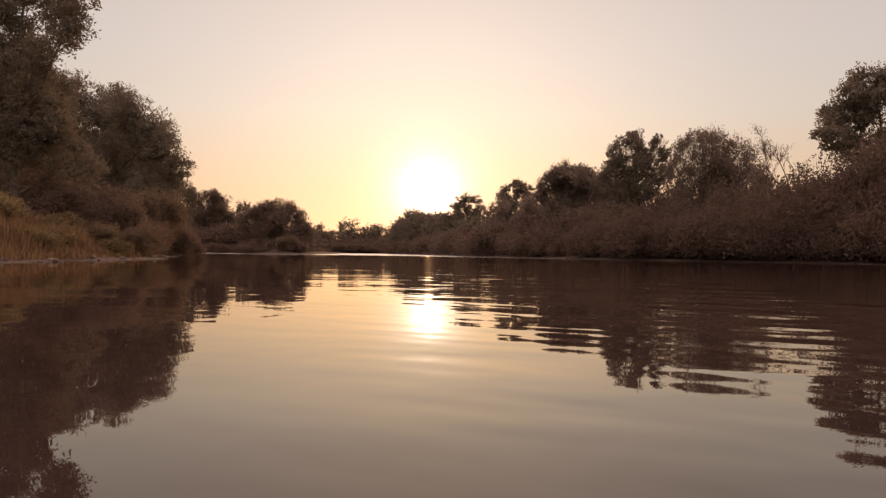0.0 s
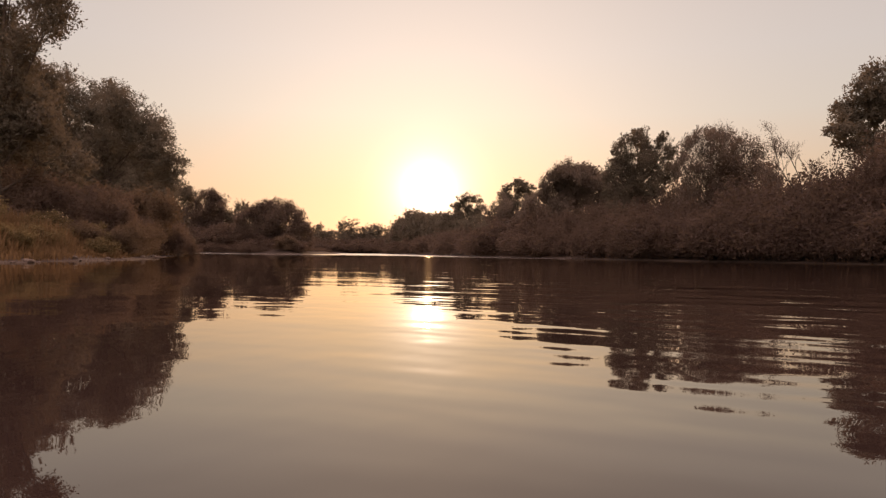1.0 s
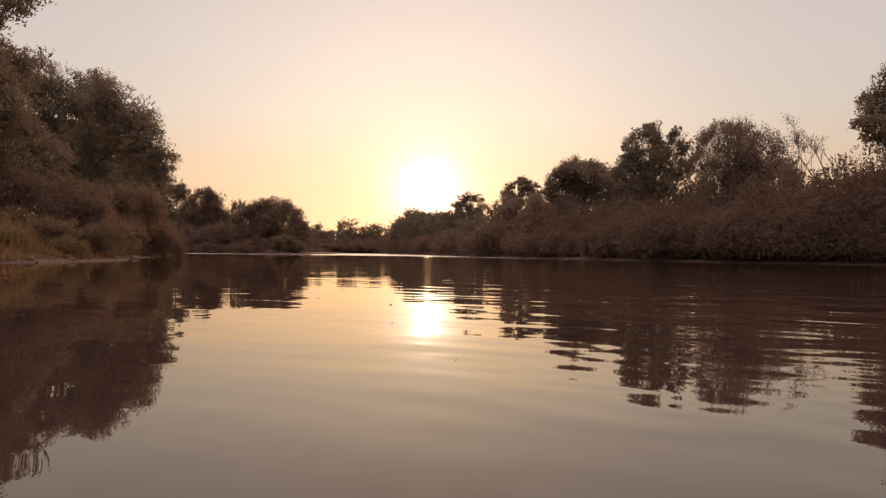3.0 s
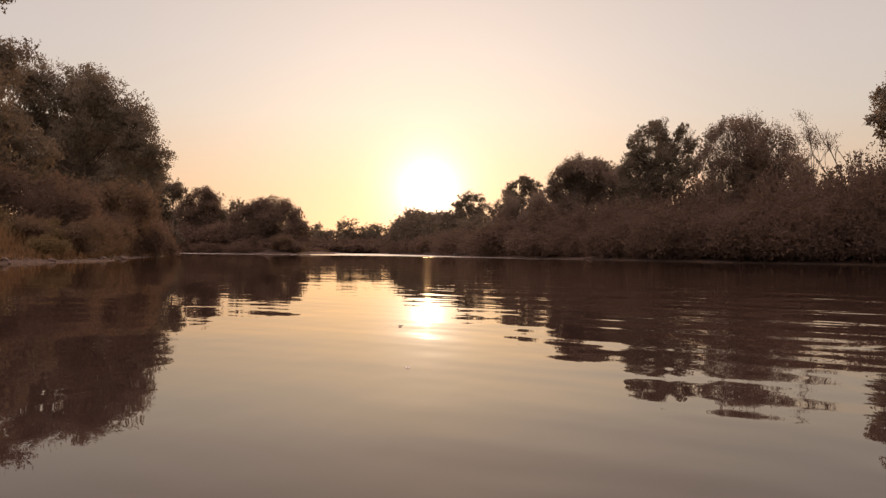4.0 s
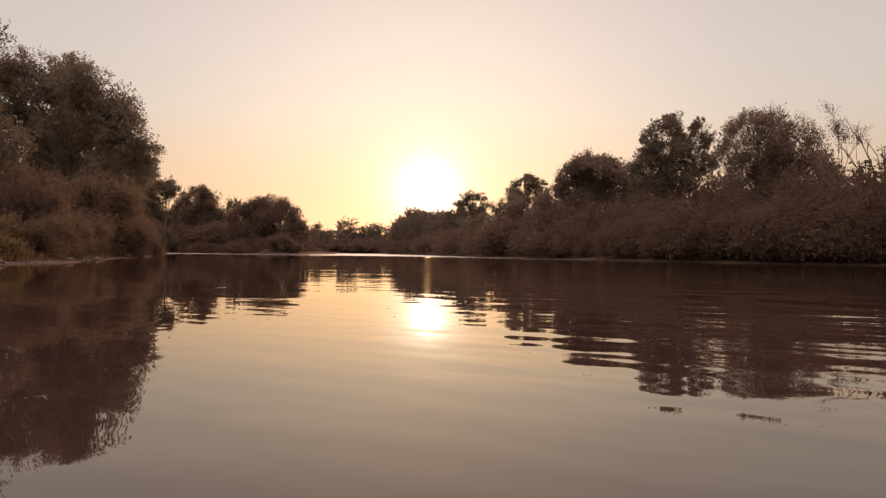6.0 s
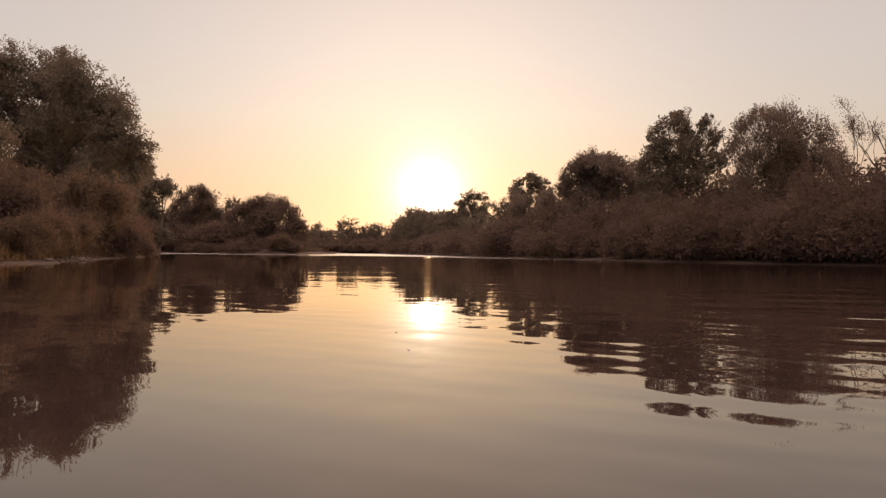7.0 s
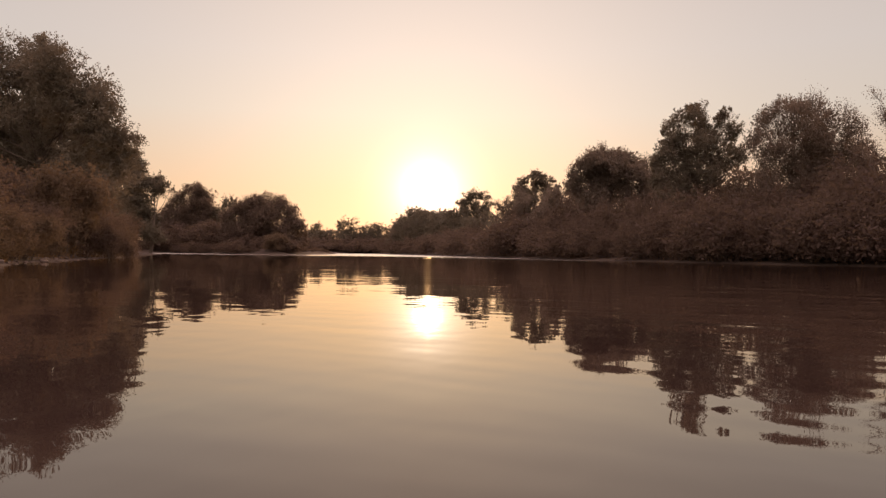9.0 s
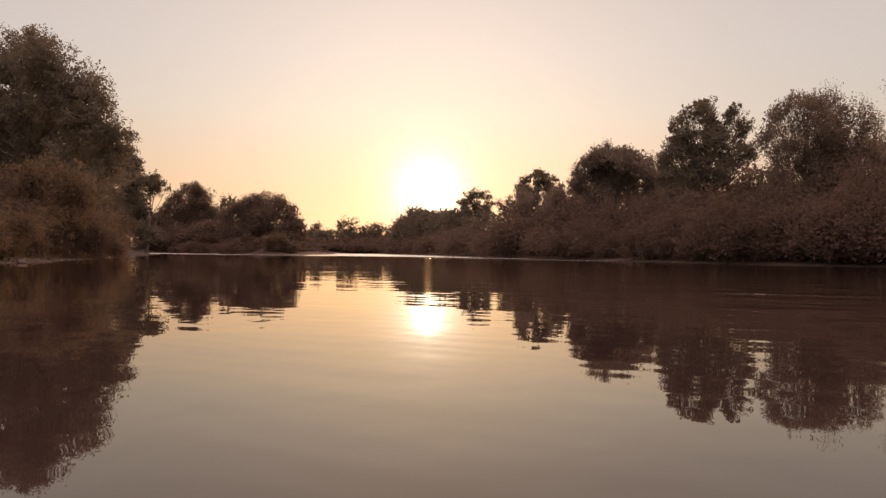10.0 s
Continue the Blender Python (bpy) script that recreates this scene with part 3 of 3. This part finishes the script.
own_tree("broad", 113, -31.5, 74.6, [(x * 1.05, z * 1.03, r * 1.03) for x, z, r in ((1.0, 12.6, 1.9), (2.9, 10.6, 1.9), (4.3, 8.8, 1.7), (-2.7, 13.6, 1.8), (-5.6, 13.7, 1.3), (-2.2, 15.4, 1.2), (-0.1, 14.9, 1.2), (-4.3, 14.9, 1.4), (1.9, 13.7, 1.5), (-6.6, 14.6, 1.5), (3.8, 12.2, 1.6), (-0.9, 12.8, 1.8), (-3.0, 12.8, 1.3), (5.0, 10.5, 1.5), (2.0, 10.9, 1.8), (-8.0, 11.6, 1.4), (5.2, 8.4, 1.2), (3.2, 8.6, 1.8), (-0.7, 9.8, 2.2), (-4.3, 8.4, 1.7),
          (4.9, 6.4, 1.3), (3.0, 5.8, 2.0), (0.1, 6.6, 2.2), (-3.6, 6.0, 2.4), (4.8, 4.2, 1.4), (2.8, 3.4, 2.0), (4.6, 2.2, 1.4), (-0.3, 3.6, 2.4), (-7.2, 8.0, 2.2), (-6.5, 5.0, 2.2), (-4.8, 10.6, 1.9), (-6.6, 10.3, 1.7), (-3.0, 10.5, 1.7), (-5.4, 12.1, 1.5))], 2.6, LEAF, "large spreading broadleaf tree with a stepped dense crown", 1, 1.15, 6000)
own_tree("broad", 114, -37.6, 111.1, [(0.2, 9.4, 1.0), (1.6, 9.0, 0.6), (2.5, 8.1, 0.5), (0.8, 7.8, 0.8), (-1.2, 8.8, 1.2), (-2.8, 7.4, 1.4), (-0.6, 6.4, 1.1), (-2, 4.6, 1.6), (-0.6, 4.2, 1.2), (-1.0, 2.6, 1.4), (0.8, 2.0, 1.2)], 1.4, LEAF, "small tree with airy open sprays", 1, 1.3, 1000)
own_tree("broad", 115, -46.2, 119, [(2.4, 13.0, 1.6), (0, 14.2, 1.8), (-2.5, 13, 2), (3.7, 11.4, 1.5), (4.3, 9.2, 1.3), (1, 10.5, 2), (-2, 9, 2.2), (3.6, 7, 1.6), (0.5, 6.5, 2.2), (2.6, 4.2, 1.8), (-1.5, 3.8, 2.2)], 2.0, LEAF, "dark broad tree with dense foliage to the ground", 1, 1.4, 2400)
for x, y, h, w in ((-38, 84.2, 13, 1.0), (-34, 82, 13.0, 1.4), (-32.0, 80, 9.0, 1.1), (-36, 93.5, 9, 1.1), (-34, 86.5, 7, 1.0), (-40, 98.2, 10, 1.0), (-46, 116.9, 8, 1.1)):
    tree("broad", x, y, h, w)
for x, y, h, w in ((-18.6, 43.7, 3.7, 0.95), (-20.6, 47.3, 4.4, 1.0), (-21.5, 41.5, 4.2, 1.0), (-24, 60.8, 5.0, 1.0), (-24.2, 66.6, 3.6, 1.0), (-28, 77.2, 4.2, 1.1), (-32.5, 85.3, 4.2, 1.2), (-24.5, 44.4, 5, 1.0), (-22.5, 52.6, 4.5, 1.0), (-20, 51.4, 2.8, 0.9), (-19.5, 57.9, 2.4, 0.9), (-22, 63.7, 2.8, 0.9)):
    shrub("near_green", x, y, h, w)
shrub("dry", -21.4, 56.8, 5.4, 0.74, "tall rounded olive-brown bush overhanging the water")
for x, y, h, w in ((-15.6, 39.3, 1.7, 1.1), (-16.5, 42.1, 2.0, 1.1), (-17.6, 46.3, 2.1, 1.1), (-19.4, 50.5, 2.0, 1.0), (-16.8, 36.8, 1.6, 1.2), (-20.8, 61.4, 2.2, 1.0)):
    shrub("dry", x, y, h, w)
for x, y, h, w in ((-18.2, 29.8, 1.5, 1.2), (-16.6, 32.7, 1.3, 1.2), (-19.6, 33.3, 1.7, 1.2), (-17.6, 25.7, 1.5, 1.2), (-20.5, 28.1, 1.6, 1.3), (-15.4, 35.8, 1.0, 1.2), (-18.0, 36.5, 1.5, 1.2), (-15.8, 29.2, 1.0, 1.2), (-17.2, 39.7, 1.6, 1.0)):
    shrub("weed", x, y, h, w)
# unseen trees added along both banks behind, to block low sky light
for k in range(12):
    y = 6 - 10.0 * k
    tree("horizon", -21.5 - 0.02 * abs(y) - rnd.uniform(0, 4), y, rnd.uniform(11, 15), 1.2, None, LABEL["broad"])
    tree("horizon", 43 + 0.04 * abs(y) + rnd.uniform(0, 4), y + 36, rnd.uniform(11, 15), 1.2, None, LABEL["broad"])
# headland across the bay and the end of the reach
own_tree("dome", 121, -54.6, 177.7, filled(3, [(-8.4, 4), (-7, 6.8), (-5.4, 9.6), (-3.5, 11.9), (-1.5, 13.6), (0.6, 14.5), (2.2, 14.0), (3.6, 12.6), (4.3, 9)], [(-8.4, 0.2), (4.3, 0.2)], 120, 0.8, 2.0), 1.8, LEAF_SALLOW, "cone-shaped willow at the far side of the bay", 1, 1.5, 3000)
tree("far", -50.2, 180, 8.8, 1.0)
own_tree("dome", 122, -34.3, 160.2, filled(4, [(-9.5, 5), (-7.8, 8.0), (-5.3, 9.6), (-2.5, 10.7), (0, 11.2), (2.4, 10.4), (4.6, 8.4), (6.6, 5.8), (7.3, 3.4)], [(-9.5, 0.2), (7.3, 0.2)], 80, 0.8, 2.2), 2.2, LEAF_SALLOW, "broad dome of willow on a low headland", 2, 1.5, 3000)
for x, y, h, w in ((-46.2, 175.3, 10.6, 0.6), (-42, 171.8, 9.2, 0.9), (-38.5, 170.7, 9.6, 0.9), (-60, 184.7, 9, 1.0), (-66, 175.3, 10, 1.1), (-72, 163.7, 11, 1.1), (-64, 140.3, 9, 1.1), (-58, 126.3, 9, 1.1), (-49, 182.4, 8, 1.0), (-35, 165, 9.4, 1.0), (-30.6, 163.5, 6.4, 0.95), (-39.5, 167, 9.2, 1.0), (-57.5, 183, 9.8, 1.0), (-53.6, 182, 12.4, 0.8), (-61.5, 180, 7.6, 1.1)):
    tree("far", x, y, h, w)
for i in range(20):
    k = i / 19
    p = LEFT_SHORE[int((0.62 + 0.16 * k) * (len(LEFT_SHORE) - 1))]
    shrub("far_green", p.x - 1.5 + rnd.uniform(-2, 0), p.y + 3 + rnd.uniform(0, 3), rnd.uniform(1.4, 3.0), 1.1)
for x, y, h in ((-28.2, 150, 2.6), (-29.5, 149, 3.2), (-57, 172, 6), (-53, 171, 4.5), (-49, 168, 5.6), (-46.6, 169, 7.2), (-45, 164, 6.0), (-42.5, 164, 5.5), (-41, 160, 4.0), (-37, 156, 3.2), (-33, 155, 3.0), (-30.5, 155, 3.0)):
    shrub("far_green", x, y, h, 1.2)
for i in range(20):
    k = i / 19
    shrub("far_green", -29.5 - 3.0 * k + rnd.uniform(-0.8, 0.8), 160 + 62 * k, rnd.uniform(0.7, 1.2), 1.3)
shrub("dry", -30.2, 146.7, 3.4, 1.3, "pale rounded bush at the tip of the headland")
for i in range(34):
    tree("horizon", -120 + i * 3.3 + rnd.uniform(-1, 1), 427 + rnd.uniform(-10, 25), rnd.uniform(9, 13), 1.3, None, "", "far woods")
for x, y, h, w in ((-54, 434.9, 18, 0.9), (-38, 432, 15.5, 0.9), (-33.5, 436, 14.5, 0.9), (-42, 438, 15, 0.8), (-69.5, 430, 15.5, 0.8), (-47.5, 431, 13.5, 1.0)):
    tree("horizon", x, y, h, w, None, "", "far woods")
for i in range(26):
    shrub("horizon_green", -108 + i * 3.6, 403 + rnd.uniform(-3, 4), rnd.uniform(7, 9.5), 1.3)
for i in range(24):
    shrub("horizon_green", -100 + i * 3.4, 392 + rnd.uniform(-2, 2), rnd.uniform(4.5, 6), 1.5)


# ---------------------------------------------------------------- grass, stones and flecks
def grass(seed, count, x0, x1, y0, y1, low, high):
    """Corners of grass blades scattered over a stretch of bank."""
    rng = np.random.default_rng(seed)
    x, y = rng.uniform(x0, x1, count), rng.uniform(y0, y1, count)
    cx, cy = np.round(x / 0.45) * 0.45, np.round(y / 0.45) * 0.45
    x, y = x + (cx - x) * 0.4, y + (cy - y) * 0.4
    s = shore_distance(x, y)
    keep = s > 0.55
    x, y, s = x[keep], y[keep], s[keep]
    z = ground_height(x, y)
    n = len(x)
    h = rng.uniform(low, high, n) * np.clip(s / 2.2, 0.25, 1) * (0.75 + 0.25 * np.sin(x * 1.7) * np.sin(y * 1.3))
    a = rng.uniform(0, 6.28, n)
    lean = rng.uniform(0.05, 0.5, n) * h
    w = rng.uniform(0.012, 0.03, n)
    foot = np.stack([x, y, z - 0.03], 1)
    tip = foot + np.stack([np.cos(a) * lean, np.sin(a) * lean, h], 1)
    side = np.stack([-np.sin(a), np.cos(a), 0 * a], 1) * w[:, None]
    mid = foot * 0.5 + tip * 0.5 + np.stack([0 * a, 0 * a, 0.1 * h], 1)
    return np.stack([foot - side, mid + side * 1.1, tip, mid - side * 1.1], 1)


ob = new("tall_grass", quad_mesh("tall_grass", grass(3, 45000, -26, -13, 7, 43, 0.6, 1.4), GRASS))
tagged(ob, "tall yellow-green grass covering the sloping bank", "grass", "", "stuff")
ob = new("bank_grass", quad_mesh("bank_grass", np.concatenate([grass(4, 16000, -34, -18, 43, 88, 0.3, 0.8), grass(5, 12000, 5, 45, 35, 128, 0.3, 0.9)]), GRASS))
tagged(ob, "patchy green grass between the shrubs", "grass", "", "stuff")


def stone_mesh(seed):
    bm = bmesh.new()
    bmesh.ops.create_icosphere(bm, subdivisions=2, radius=1)
    for v in bm.verts:
        k = 1 + 0.28 * noise.noise(v.co * 1.3 + Vector((seed * 7.1, 0, 0))) + 0.08 * noise.noise(v.co * 4 + Vector((seed, 3, 0)))
        v.co = Vector((v.co.x * 1.3, v.co.y, v.co.z * 0.6)) * k
    me = bpy.data.meshes.new("stone")
    bm.to_mesh(me)
    bm.free()
    me.materials.append(STONE)
    me.polygons.foreach_set("use_smooth", [True] * len(me.polygons))
    return me


STONES = [stone_mesh(i) for i in range(5)]
made = 0
while made < 70:
    y = rnd.uniform(14, 56)
    p = min(LEFT_SHORE, key=lambda q: abs(q.y - y))
    x = p.x + rnd.uniform(-1.6, 0.9)
    s = float(shore_distance(np.array([x]), np.array([y]))[0])
    if not -0.25 < s < 1.3:
        continue
    made += 1
    r = rnd.choice((0.05, 0.06, 0.07, 0.09, 0.12))
    ob = new("stone", STONES[made % 5])
    ob.location, ob.scale, ob.rotation_euler = (x, y, gz(x, y) + 0.25 * r), (r, r, r), (rnd.uniform(-0.2, 0.2), rnd.uniform(-0.2, 0.2), rnd.uniform(0, 6.28))
    tagged(ob, "pale weathered stone on the muddy waterline", "stone", "stones on the shore")


def gravel(seed, count):
    rng = np.random.default_rng(seed)
    y = rng.uniform(9, 58, count)
    sx, sy = np.array([p.x for p in LEFT_SHORE]), np.array([p.y for p in LEFT_SHORE])
    order = np.argsort(sy)
    x = np.interp(y, sy[order], sx[order]) - rng.uniform(-0.25, 0.5, count)
    z = ground_height(x, y)
    r = rng.uniform(0.015, 0.045, count)
    shape = np.array([(1, 0, 0), (-0.5, 0.85, 0), (-0.5, -0.85, 0), (0, 0, 0.8)])
    verts = (np.stack([x, y, z], 1)[:, None, :] + shape[None] * r[:, None, None]).reshape(-1, 3)
    faces = [f for i in range(count) for f in ((4 * i, 4 * i + 1, 4 * i + 3), (4 * i + 1, 4 * i + 2, 4 * i + 3), (4 * i + 2, 4 * i, 4 * i + 3))]
    return verts.tolist(), faces


tagged(mesh_object("gravel", *gravel(9, 1600), STONE), "grey gravel strip along the waterline", "gravel", "", "stuff")


def glint_fleck_mesh():
    bm = bmesh.new()
    ring = [bm.verts.new((math.cos(a) * (1 + 0.15 * math.sin(3 * a)), math.sin(a) * 0.65, 0.12 * math.cos(2 * a))) for a in (i * 6.283 / 10 for i in range(10))]
    mid = bm.verts.new((0, 0, -0.08))
    for i in range(10):
        bm.faces.new((mid, ring[i], ring[(i + 1) % 10]))
    bmesh.ops.solidify(bm, geom=bm.faces[:], thickness=0.06)
    me = bpy.data.meshes.new("petal")
    bm.to_mesh(me)
    bm.free()
    me.materials.append(GLINT_WHITE)
    return me


# white flecks added on the water where glints of light move over it
GLINT_FLECK = glint_fleck_mesh()
for x, y, r in ((-0.88, 10.6, 0.010), (-1.0, 12.3, 0.018), (-1.07, 12.36, 0.006), (-1.47, 16.98, 0.010), (-1.58, 17.8, 0.008), (-0.5, 8.9, 0.006)):
    ob = new("floating_petal", GLINT_FLECK)
    ob.location, ob.scale, ob.rotation_euler = (x, y, 0.35 * r), (r, r, r), (radians(24), 0, rnd.uniform(-0.6, 0.6))
    tagged(ob, "tiny white fleck in place of a moving glint on the still water", "petal", "petals on the water")
